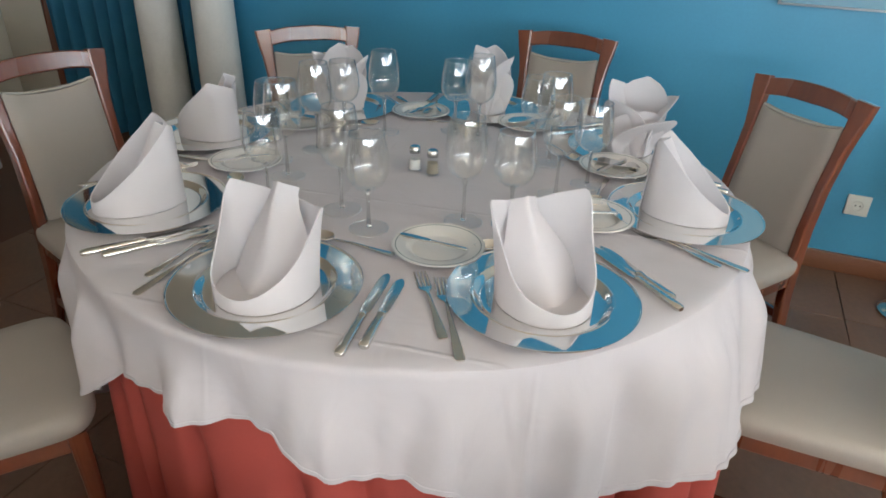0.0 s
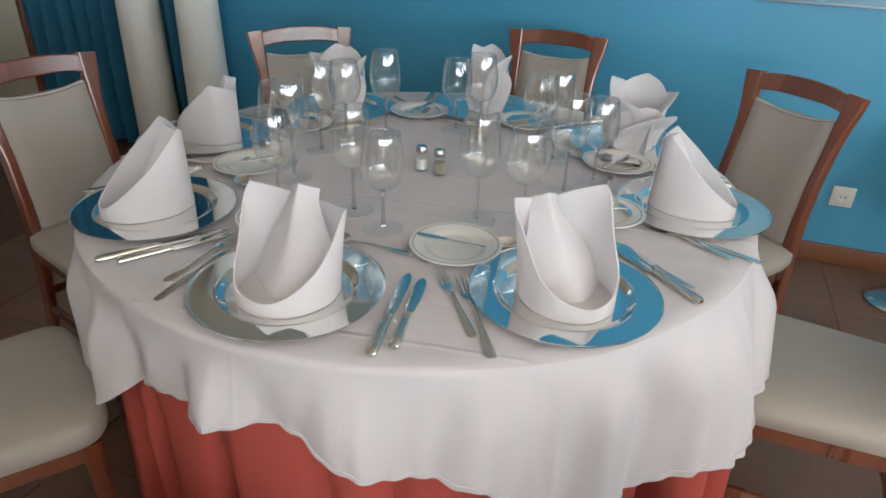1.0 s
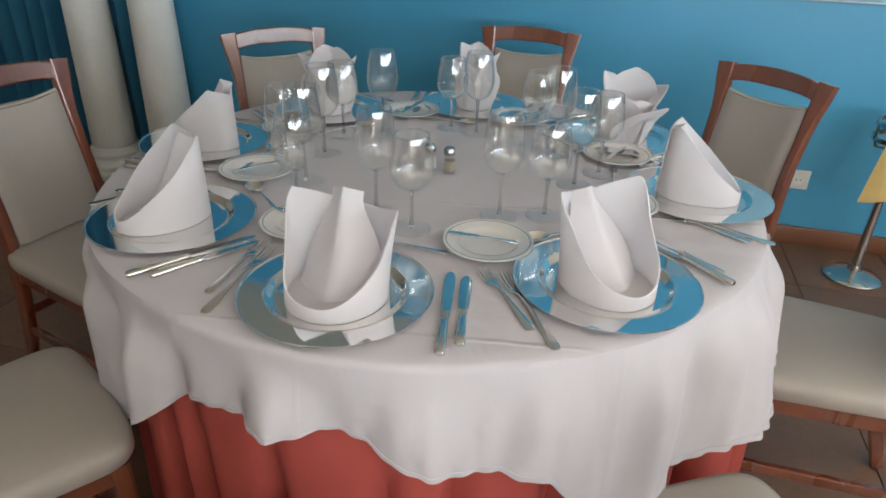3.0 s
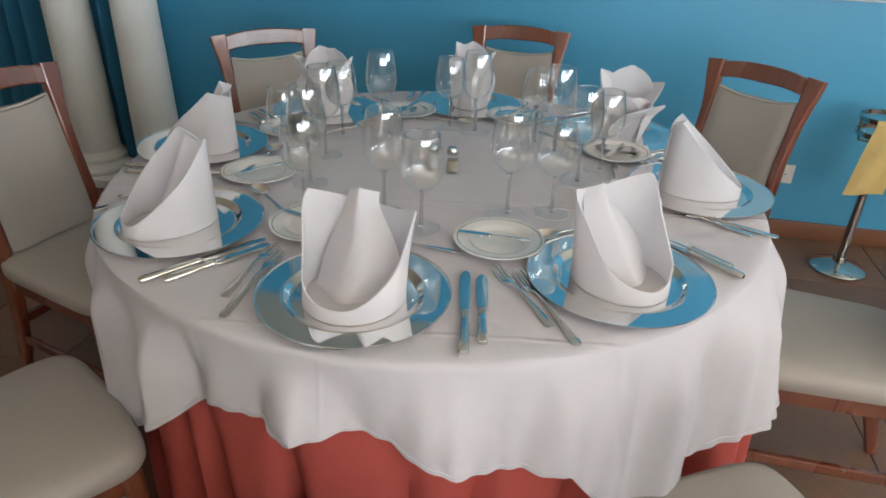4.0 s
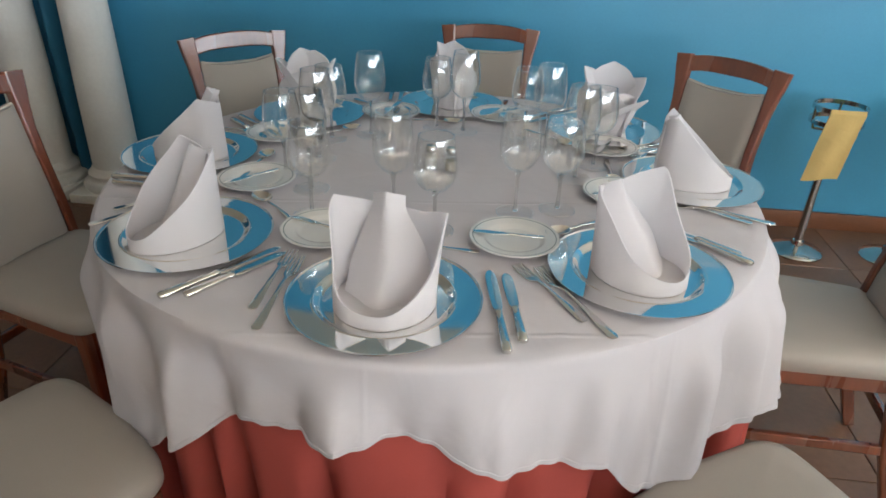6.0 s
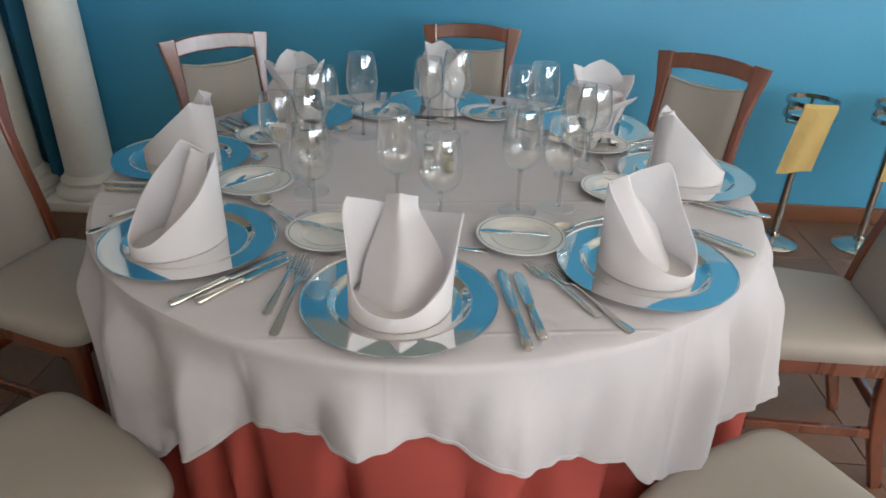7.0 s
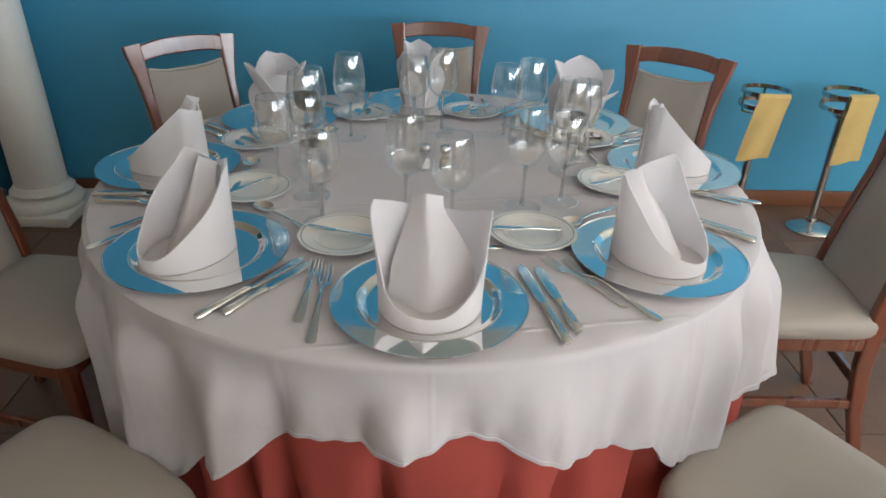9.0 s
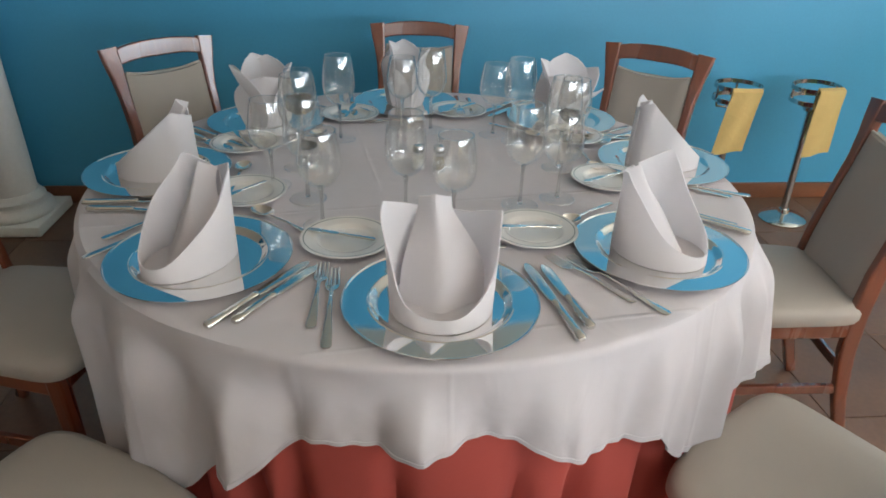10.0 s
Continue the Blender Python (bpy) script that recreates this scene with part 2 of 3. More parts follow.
def sheet(fn, nu, nv, thick, bm=None):
    """A cloth fn(u, v) with real thickness along its normals."""
    P = [[Vector(fn(i / nu, j / nv)) for j in range(nv + 1)] for i in range(nu + 1)]
    bm = bm or bmesh.new()
    top, low = [], []
    for i in range(nu + 1):
        top.append([])
        low.append([])
        for j in range(nv + 1):
            du = P[min(i + 1, nu)][j] - P[max(i - 1, 0)][j]
            dv = P[i][min(j + 1, nv)] - P[i][max(j - 1, 0)]
            nrm = du.cross(dv)
            nrm = nrm.normalized() if nrm.length > 1e-12 else Vector((0, 0, 1))
            top[-1].append(bm.verts.new(P[i][j] + nrm * thick / 2))
            low[-1].append(bm.verts.new(P[i][j] - nrm * thick / 2))
    for i in range(nu):
        for j in range(nv):
            bm.faces.new((top[i][j], top[i + 1][j], top[i + 1][j + 1], top[i][j + 1]))
            bm.faces.new((low[i][j], low[i][j + 1], low[i + 1][j + 1], low[i + 1][j]))
    for i in range(nu):
        bm.faces.new((top[i][0], low[i][0], low[i + 1][0], top[i + 1][0]))
        bm.faces.new((top[i][nv], top[i + 1][nv], low[i + 1][nv], low[i][nv]))
    for j in range(nv):
        bm.faces.new((top[0][j], top[0][j + 1], low[0][j + 1], low[0][j]))
        bm.faces.new((top[nu][j], low[nu][j], low[nu][j + 1], top[nu][j + 1]))
    return bm


def smooth01(a, b, x):
    t = min(max((x - a) / (b - a), 0), 1)
    return t * t * (3 - 2 * t)


# ---- the room ----
def structure(name, bm, mat, label, category, m=WALL, smooth=False):
    ob = part(name, bm, mat, None, smooth=smooth, m=m)
    return tagged(ob, label, category, kind="structure")


structure("wall_north", block(WEST, EAST + 0.2, 0, 0.2, 0, HIGH), BLUE, "matt deep blue painted dining room wall", "wall")
structure("wall_west", block(WEST - 0.2, WEST, SOUTH - 0.2, 0.2, 0, HIGH), CREAM, "cream painted side wall of the room", "wall")
structure("ceiling", block(WEST - 0.2, EAST + 0.2, SOUTH - 0.2, 0.2, HIGH, HIGH + 0.15), CEIL, "cream painted flat ceiling", "ceiling")


def window_wall(name, across, spans, lo, hi, label):
    """A wall with openings; across: box in (from, to, z0, z1) run coordinates."""
    bm = bmesh.new()
    edges = [lo] + [e for s in spans for e in s] + [hi]
    for a, b in zip(edges[::2], edges[1::2]):
        across(bm, a, b, 0, HIGH)
    for a, b in spans:
        across(bm, a, b, 0, 0.62)
        across(bm, a, b, 2.20, HIGH)
    structure(name, bm, CREAM, label, "wall")


window_wall("wall_east", lambda bm, a, b, z0, z1: block(EAST, EAST + 0.2, a, b, z0, z1, bm=bm), WINDOWS, SOUTH - 0.2, 0, "cream painted wall with two tall windows")
window_wall("wall_south", lambda bm, a, b, z0, z1: block(a, b, SOUTH - 0.2, SOUTH, z0, z1, bm=bm), FILL_WIN, WEST, EAST, "unseen cream painted wall with two added fill windows")


def window(i, m, width):
    w = thing("window_%d" % i, m, "unseen white framed window with five upright panes", "window", kind="structure")
    z0, z1 = 0.62, 2.20
    for x in (0.03, width - 0.03):
        part("window_frame", block(x - 0.03, x + 0.03, 0.06, 0.12, z0, z1), FRAMEM, w, smooth=False)
    for z in (z0 + 0.03, z1 - 0.03):
        part("window_frame", block(0.06, width - 0.06, 0.06, 0.12, z - 0.03, z + 0.03), FRAMEM, w, smooth=False)
    for k in range(1, 5):
        x = width * k / 5
        part("mullion", block(x - 0.035, x + 0.035, 0.065, 0.115, z0 + 0.06, z1 - 0.06), FRAMEM, w, smooth=False)


for i, (y0, y1) in enumerate(WINDOWS):
    window(i + 1, WALL @ pose(EAST, y1, 0, 0, 0, -90), y1 - y0)
# frames for the added south fill openings
for i, (x0, x1) in enumerate(FILL_WIN):
    window(i + 3, WALL @ pose(x1, SOUTH, 0, 0, 0, 180), x1 - x0)

structure("baseboard", block(WEST, EAST, -0.018, 0, 0.004, 0.085, 0.004), BASEW, "brown varnished wooden skirting board along the blue wall", "baseboard", smooth=True)

# curtain in heavy folds on the far end of the blue wall
curtain = thing("curtain", WALL @ pose(-3.58, -0.1, 0), "dark teal curtain hanging in heavy upright folds", "curtain")


def drape(u, v):
    x = 1.16 * (u - 0.5)
    f = 0.045 * math.sin(u * 2 * math.pi * 11 + 0.6 * math.sin(u * 17)) * (0.55 + 0.45 * v)
    return (x + 0.01 * math.sin(9 * v + 20 * u), f, HIGH - 0.04 - v * (HIGH - 0.08))


part("drape", sheet(drape, 150, 10, 0.003), CURT, curtain)
part("curtain_rail", tube([(-0.62, 0, HIGH - 0.03), (0.62, 0, HIGH - 0.03)], 0.014), BASEW, curtain)

# wooden door frame in the far side wall beside the curtain
doorway = thing("door_1", WALL @ pose(-4.235, -0.045, 0), "cream door leaf in a brown wooden frame", "door", kind="structure")
part("door_leaf", block(-0.36, 0.0, -0.03, 0.03, 0.004, 2.1, 0.004), CREAM, doorway)
part("door_frame", block(0.002, 0.06, -0.04, 0.04, 0.004, 2.16, 0.006), WOOD, doorway)

# framed print high on the blue wall
pic = thing("framed_picture", WALL @ pose(0.30, -0.003, 1.01), "pale blue grey print in a thin silver frame on the wall", "picture")
for a, b, c, d in ((-0.77, 0.77, 0.003, 0.010), (-0.77, 0.77, 0.79, 0.80), (-0.77, -0.76, 0.010, 0.79), (0.76, 0.77, 0.010, 0.79)):
    part("frame_bar", block(a, b, -0.014, 0, c, d, 0.002), SILVERFR, pic)
part("print", block(-0.759, 0.759, -0.010, -0.002, 0.011, 0.789), PRINT, pic, smooth=False)

# socket on the blue wall
sock = thing("wall_socket", WALL @ pose(0.0, -0.001, 0.30), "ivory plastic power socket on the blue wall", "socket")
part("cover_plate", block(-0.042, 0.042, -0.010, 0, -0.042, 0.042, 0.004), PLASTIC, sock)
bm = lathe([(0.0, 0.0), (0.016, 0.0), (0.019, 0.004), (0.021, 0.004), (0.021, 0.0)], 24)
well = part("socket_well", bm, PLASTIC, sock, m=pose(0, -0.0102, 0, 90))
# black discs stand in for the shade inside the two pin holes
for x in (-0.008, 0.008):
    part("pin_hole_shade", lathe([(0, 0), (0.003, 0), (0.003, 0.001), (0, 0.001)], 10), DARK, well, m=pose(x, 0, 0.0002))


# columns
def column(m):
    c = thing("column", m, "white plaster column on a moulded round base", "column", "columns before the blue wall")
    part("plinth", block(-0.165, 0.165, -0.17, 0.165, 0.004, 0.05, 0.006), PLASTER, c)
    prof = [(0, 0.05), (0.153, 0.05), (0.160, 0.060), (0.160, 0.074), (0.150, 0.088), (0.132, 0.094), (0.127, 0.104), (0.132, 0.112), (0.132, 0.124), (0.120, 0.134), (0.110, 0.152), (0, 0.152)]
    part("base_moulding", lathe(prof, 48), PLASTER, c)
    shaft = [(0.0, 0.15)] + [(0.106 - 0.022 * smooth01(0.15, 1.9, z), z) for z in np.linspace(0.15, HIGH - 0.06, 12)] + [(0, HIGH - 0.06)]
    part("shaft", lathe(shaft, 40), PLASTER, c)
    part("capital", lathe([(0, HIGH - 0.06), (0.10, HIGH - 0.06), (0.13, HIGH - 0.03), (0.13, HIGH), (0, HIGH)], 40), PLASTER, c)
    return c


col = column(pose(-1.178, 3.495, 0, 0, 0, -17.6))
copy_thing(col, pose(-1.516, 3.605, 0, 0, 0, -17.6))

# ---- the table ----
TX, TY, TA, TB, TOP = 0.03, 1.710, 0.718, 0.712, 0.757
table = thing("dining_table", pose(TX, TY, 0), "round dining table hidden under two cloths", "table")


def oval(rx, ry, z0, z1, n=72):
    return loft([[(rx * math.cos(2 * math.pi * i / n), ry * math.sin(2 * math.pi * i / n), z) for i in range(n)] for z in (z0, z1)])


part("tabletop", oval(TA - 0.022, TB - 0.022, 0.72, 0.744), WOOD, table)
part("pedestal", lathe([(0, 0.03), (0.06, 0.03), (0.05, 0.3), (0.06, 0.72), (0, 0.72)], 24), WOOD, table)
part("foot_disc", lathe([(0, 0.004), (0.28, 0.004), (0.28, 0.02), (0.08, 0.03), (0, 0.03)], 32), WOOD, table)


def wave(a, rows):
    return sum(k * math.sin(f * a + p) for f, k, p in rows)


GAPS = [204, 216, 226.5, 233, 246, 262, 271, 285, 297, 309, 322, 336, 349, 5, 21, 37, 52, 68, 84, 99, 113, 128, 144, 159, 174, 189]


def skirt(u, v):
    a = -2 * math.pi * u
    deg = math.degrees(a) % 360
    if v < 0.06:
        k, z, f = 0.93 + 0.07 * v / 0.06, 0.748, 0
    else:
        s = (v - 0.06) / 0.94
        k, z = 1.0, 0.746 - 0.738 * s
        gap = sum(math.exp(-(((deg - g + 180) % 360 - 180) / (1.6 + 0.8 * s)) ** 2) for g in GAPS)
        f = 0.022 * s + 0.070 * smooth01(0.0, 0.55, s) * math.exp(-((deg - 326) / 17) ** 2) - 0.075 * smooth01(0.1, 0.7, s) * gap + 0.008 * s * wave(a, ((7, 1, 0.4), (11, 0.7, 1.9)))
    return ((TA - 0.014) * k * math.cos(a) + f * math.cos(a), (TB - 0.014) * k * math.sin(a) + f * math.sin(a), z)


skirtcloth = thing("table_skirt", pose(TX, TY, 0), "brick red floor-length undercloth falling in soft folds", "tablecloth")
part("cloth", sheet(skirt, 420, 26, 0.0022), RED, skirtcloth)

# the white square overcloth: its corners hang lowest, and pleats fall from the table's edge
HEM = [(0, 0.60), (22, 0.58), (45, 0.45), (70, 0.60), (95, 0.58), (118, 0.45), (142, 0.60), (168, 0.48), (186, 0.29), (201.5, 0.295), (214.5, 0.417), (224, 0.525), (237.5, 0.625), (256, 0.638), (272, 0.583), (280.5, 0.561), (288, 0.465), (295, 0.428), (302, 0.47), (310, 0.488), (324, 0.475), (336, 0.50), (348, 0.60), (360, 0.60)]


def hem(deg):
    for (a, za), (b, zb) in zip(HEM, HEM[1:]):
        if deg <= b:
            return za + (zb - za) * smooth01(a, b, deg)


PLEATS = [(208, 5, 1.0), (227, 4, 0.9), (249.5, 3.2, 0.9), (267.5, 3.5, 0.9), (281, 5, 0.45), (295.7, 4, 1.2), (310, 5, 0.7), (319, 4, 1.0), (337, 4, 0.7), (352, 4, 0.8), (10, 5, 0.9), (29, 5, 1.1), (46, 4, 0.8), (64, 4, 0.7), (83, 4, 0.8), (104, 5, 1.0), (121, 4, 0.9), (138, 5, 0.8), (157, 4, 0.7), (176, 4, 0.8), (194, 4, 1.0)]


def pleat(deg):
    total = 0
    for c, w, k in PLEATS:
        d = (deg - c + 180) % 360 - 180
        total += k * max(0, 1 - math.sqrt((d / (1.65 * w)) ** 2 + 0.003)) ** 1.2
        total -= 0.34 * k * math.exp(-((d - 2.2 * w) / (0.9 * w)) ** 2)
    return total


def swell(deg):
    return sum(k * math.exp(-(((deg - c + 180) % 360 - 180) / (1.5 * w)) ** 2) for c, w, k in PLEATS)


def overcloth(u, v):
    a = -2 * math.pi * u
    deg = math.degrees(a) % 360
    p = pleat(deg)
    hang = TOP - hem(deg) + 0.016 + 0.009 * swell(deg)
    if v <= 0.5:
        k = v / 0.5
        r = k * 0.99
        z = TOP + 0.0007 * math.sin(9 * k * math.cos(a) + 1) * math.sin(8 * k * math.sin(a) + 2)
        for c in (-0.32, 0.33):
            z += 0.0014 * math.exp(-((k * math.sin(a + 0.25) - c) / 0.022) ** 2) + 0.0012 * math.exp(-((k * math.cos(a + 0.25) - c) / 0.022) ** 2)
        return (TA * r * math.cos(a), TB * r * math.sin(a), z)
    s = (v - 0.5) / 0.5
    run = s * hang
    ang = min(run / 0.016, 1) * math.pi / 2
    out = 0.010 * math.sin(ang)
    d = max(run - 0.016, 0)
    drop = 0.010 * (1 - math.cos(ang)) + d
    grow = smooth01(0.0, 0.12, d)
    fine = 0.0016 * math.sin(113 * a) * math.exp(-((hang - run) / 0.018) ** 2) + 0.0026 * math.sin(41 * a + 8 * d) + 0.0032 * math.sin(29 * a + 1.3 - 5 * d) + 0.0014 * math.sin(67 * a + 11 * d)
    f = out + grow * (0.037 * p + 1.5 * fine) + 0.035 * d + 0.004 * grow + (0.018 * smooth01(0, 0.1, d) + 0.20 * d) * math.exp(-((deg - 326) / 17) ** 2) + smooth01(0, 0.3, d) * -0.010 * math.exp(-((deg - 192) / 16) ** 2)
    return (TA * 0.99 * math.cos(a) + f * math.cos(a), TB * 0.99 * math.sin(a) + f * math.sin(a), TOP - drop)


linen = thing("tablecloth", pose(TX, TY, 0), "white square overcloth draped over the red skirt", "tablecloth")
overlay = part("cloth", sheet(overcloth, 720, 60, 0.0018), LINEN, linen)
part("hem", sheet(lambda u, v: overcloth(u, 0.978 + 0.022 * v), 720, 3, 0.0042), LINEN, overlay, "stitched white hem band")
TOP = TOP + 0.0018

# ---- place settings ----
SETTINGS = [(-0.477, 1.449, 208), (-0.143, 1.179, 252), (0.299, 1.206, 293), (0.604, 1.572, 345), (0.550, 1.955, 27), (0.178, 2.240, 73), (-0.247, 2.178, 120), (-0.530, 1.884, 162)]

# charger plate
cp = [(0, 0.0), (0.096, 0.0), (0.099, 0.0012), (0.106, 0.0078), (0.112, 0.0090), (0.148, 0.0098), (0.1505, 0.0108), (0.1512, 0.0130), (0.1500, 0.0130), (0.1489, 0.0116), (0.1482, 0.01135), (0.1474, 0.01126), (0.1468, 0.01124), (0.1462, 0.01123), (0.1136, 0.01094), (0.1130, 0.01093), (0.1122, 0.01091), (0.1114, 0.0113), (0.1102, 0.0115), (0.1088, 0.0111), (0.1060, 0.0092), (0.1005, 0.0040), (0.0975, 0.0028), (0.0960, 0.0026), (0.0950, 0.0026), (0.0940, 0.0026), (0, 0.0026)]
charger = part("charger_plate", lathe([(r * 1.025, z) for r, z in cp], 96), SILVER, None, m=pose(*SETTINGS[0][:2], TOP))
tagged(charger, "large round mirror-polished silver charger plate", "charger plate", "charger plates round the table")
for x, y, a in SETTINGS[1:]:
    copy_thing(charger, pose(x, y, TOP, 0, 0, a))


# napkin, folded to a mitre that opens towards the guest (local -y)
def mitre_napkin(nk, tall, spread, lean, wide, crest, steep, seed):
    rnd = random.Random(seed)
    wob = [rnd.uniform(-1, 1) for _ in range(8)]
    RX, RY = wide, 0.086

    def height(th):
        s = abs(th)
        side = wob[0] if th > 0 else wob[1]
        peak = crest + 0.12 * side
        if s < peak:
            h = 0.023 + (tall - 0.023) * ((1 - math.cos(s)) / (1 - math.cos(peak))) ** steep
        else:
            h = tall - 0.024 * min((s - peak) / 0.75, 1)
        return h * (1 + 0.04 * side * smooth01(1.0, 1.9, s))

    def wall(u, v):
        th = (u - 0.5) * 2 * math.pi * 1.05
        h = height(th) * v
        g = h / tall
        lap = 0.004 * (u - 0.5)
        f = 1 + spread * g ** 1.3 * smooth01(0.9, 1.9, abs(th)) * (1 - 0.6 * smooth01(2.3, 3.0, abs(th)))
        x = (RX + lap) * f * math.sin(th) + 0.0025 * math.sin(5 * th + wob[2] * 3) * v
        y = -(RY + lap) * math.cos(th) * (1 - 0.10 * g) + lean * h
        # the sides crease to a soft edge at the tips
        x += 0.009 * g ** 2 * math.copysign(math.exp(-((abs(th) - crest) / 0.30) ** 2), th)
        return (x, y, h)

    part("outer_fold", sheet(wall, 84, 18, 0.0024), NAPK, nk)

    # the folded tongue that rises inside, a ridge between two slanting faces
    def tongue(u, v):
        q = 2 * u - 1
        w = wide * (0.82 - 0.50 * smooth01(0.2, 0.95, v))
        h = 0.004 + (tall * (1.05 if tall < 0.156 else 0.985) - 0.004) * v - 0.012 * abs(q) * smooth01(0.6, 1, v)
        ridge = -0.046 + 0.100 * v ** 0.85
        y = ridge + (0.056 - 0.032 * v) * (math.sqrt(q * q + 0.04) - 0.2) + lean * h
        return (w * q + 0.010 * wob[3] * v + 0.005 * math.sin(5 * v + wob[4]), y, h)

    part("inner_fold", sheet(tongue, 18, 18, 0.0022), NAPK, nk)

    # the layers lying in the bottom
    def bottom(u, v):
        a = 2 * math.pi * u
        return (0.97 * RX * v * math.sin(a), -0.97 * RY * v * math.cos(a), 0.0045 + 0.004 * (1 - v * v) + 0.001 * math.sin(3 * a + wob[5]))

    part("bottom_layer", sheet(bottom, 36, 6, 0.002), NAPK, nk)


def petal_napkin(nk, r0, petals, seed):
    """A napkin rolled at its foot, its corners drawn out to loose petals: rows (direction, height, half width, flare, start)."""
    rnd = random.Random(seed)

    def roll(u, v):
        a = 2 * math.pi * 1.12 * u
        r = r0 + 0.005 * u + 0.0022 * math.sin(3 * a + 2 * v) + 0.004 * (1 - v)
        return (r * math.cos(a), r * math.sin(a), 0.001 + 0.070 * v)

    part("rolled_foot", sheet(roll, 60, 8, 0.0024), NAPK, nk)
    for turn, tall, half, flare, low in petals:
        c, n = math.cos(radians(turn)), math.sin(radians(turn))
        bend, curl = rnd.uniform(-0.012, 0.012), rnd.uniform(0.6, 1.2)

        def leaf(u, v):
            q = 2 * u - 1
            w = half * (0.62 + 0.55 * v) * max(1 - v ** 3.4, 0.0) ** 0.7 + 0.003
            out = 0.86 * r0 + flare * v ** 1.7 - curl * 0.35 * w * q * q + 0.004 * math.sin(6 * v + turn)
            side = w * q + bend * v * v
            z = low + (tall - low) * v - 0.010 * q * q * (1 - v)
            return (out * c - side * n, out * n + side * c, z)

        part("petal", sheet(leaf, 14, 16, 0.0022), NAPK, nk)


NAPKINS = [(0.162, 0.06, 0.02, 0.064, 10, 2.4, 1.0), (0.150, 0.12, 0.06, 0.080, -2, 1.95, 1.3), (0.158, 0.12, 0.03, 0.075, 2, 1.98, 1.25), (0.160, 0.04, 0.0, 0.058, -6, 2.5, 1.0),
           None, None, None, (0.154, 0.06, 0.02, 0.060, 0, 2.45, 1.0)]
PETALS = {4: (0.050, [(-60, 0.112, 0.100, 0.075, 0.012), (-5, 0.148, 0.092, 0.052, 0.012), (70, 0.176, 0.082, 0.020, 0.012), (140, 0.170, 0.080, 0.024, 0.012), (215, 0.140, 0.088, 0.030, 0.012), (275, 0.122, 0.080, 0.030, 0.012)]),
          5: (0.044, [(-25, 0.166, 0.078, 0.034, 0.012), (70, 0.180, 0.072, 0.012, 0.012), (150, 0.184, 0.072, 0.014, 0.012), (215, 0.150, 0.076, 0.020, 0.012), (275, 0.130, 0.076, 0.006, 0.012)]),
          6: (0.046, [(-10, 0.158, 0.060, 0.036, 0.012), (65, 0.170, 0.080, 0.010, 0.012), (120, 0.176, 0.076, 0.012, 0.012), (185, 0.160, 0.100, 0.040, 0.012), (270, 0.134, 0.090, 0.010, 0.012)])}
for i, ((x, y, a), row) in enumerate(zip(SETTINGS, NAPKINS)):
    if row:
        tall, spread, lean, wide, twist, crest, steep = row
        nk = thing("napkin", pose(x - (0.018 if i == 0 else 0), y, TOP + 0.0032, 0, 0, a + 90 + twist), "starched white napkin folded to a standing mitre on its plate", "napkin", "folded napkins round the table")
        mitre_napkin(nk, tall, spread, lean, wide, crest, steep, i)
    else:
        nk = thing("napkin", pose(x, y, TOP + 0.0032), "white napkin rolled at the foot with loose flaring petals", "napkin", "folded napkins round the table")
        petal_napkin(nk, *PETALS[i], i)


# cutlery: local +y runs from the handle's end to the tip
def strip(rows, bm=None, r=0.45):
    """rows (y, width, thickness, z)."""
    return loft([[(u, y, z + v) for u, v in rounded(w, t, r, 4)] for y, w, t, z in rows], bm)


def make_fork(length):
    s = length / 0.2
    f = thing("fork", pose(0, 0, TOP), "polished steel table fork lying on the cloth", "fork", "forks round the table")
    part("handle", strip([(y * s, w, t, z) for y, w, t, z in ((0, 0.010, 0.0018, 0.002), (0.006, 0.0165, 0.0022, 0.002), (0.03, 0.0145, 0.0024, 0.0025), (0.07, 0.009, 0.0028, 0.005), (0.115, 0.0062, 0.0034, 0.0078), (0.132, 0.0075, 0.003, 0.007))]), STEEL, f)
    part("neck", strip([(y * s, w, t, z) for y, w, t, z in ((0.130, 0.008, 0.0028, 0.007), (0.140, 0.019, 0.0022, 0.0045), (0.152, 0.024, 0.0018, 0.003))]), STEEL, f)
    for k in range(4):
        x = (k - 1.5) * 0.0064
        part("tine", loft([[(x + u, y * s, z + v) for u, v in rounded(w, 0.0016, 0.4, 3)] for y, w, z in ((0.150, 0.0046, 0.003), (0.175, 0.0036, 0.0032), (0.198, 0.0018, 0.0062))]), STEEL, f)
    return f


def make_knife(length):
    s = length / 0.21
    k = thing("table_knife", pose(0, 0, TOP), "steel table knife with a heavy rounded handle", "knife", "knives round the table")
    part("handle", strip([(y * s, w, t, 0.006) for y, w, t in ((0, 0.010, 0.007), (0.004, 0.0165, 0.0105), (0.02, 0.0165, 0.0105), (0.07, 0.0135, 0.0095), (0.088, 0.0125, 0.009), (0.091, 0.0145, 0.010), (0.095, 0.0145, 0.010), (0.098, 0.011, 0.007))]), STEEL, k)
    part("blade", strip([(y * s, w, t, 0.0055) for y, w, t in ((0.096, 0.010, 0.004), (0.105, 0.017, 0.0022), (0.15, 0.020, 0.0018), (0.19, 0.0195, 0.0015), (0.204, 0.013, 0.0012), (0.21, 0.004, 0.001))], r=0.4), STEEL, k)
    return k


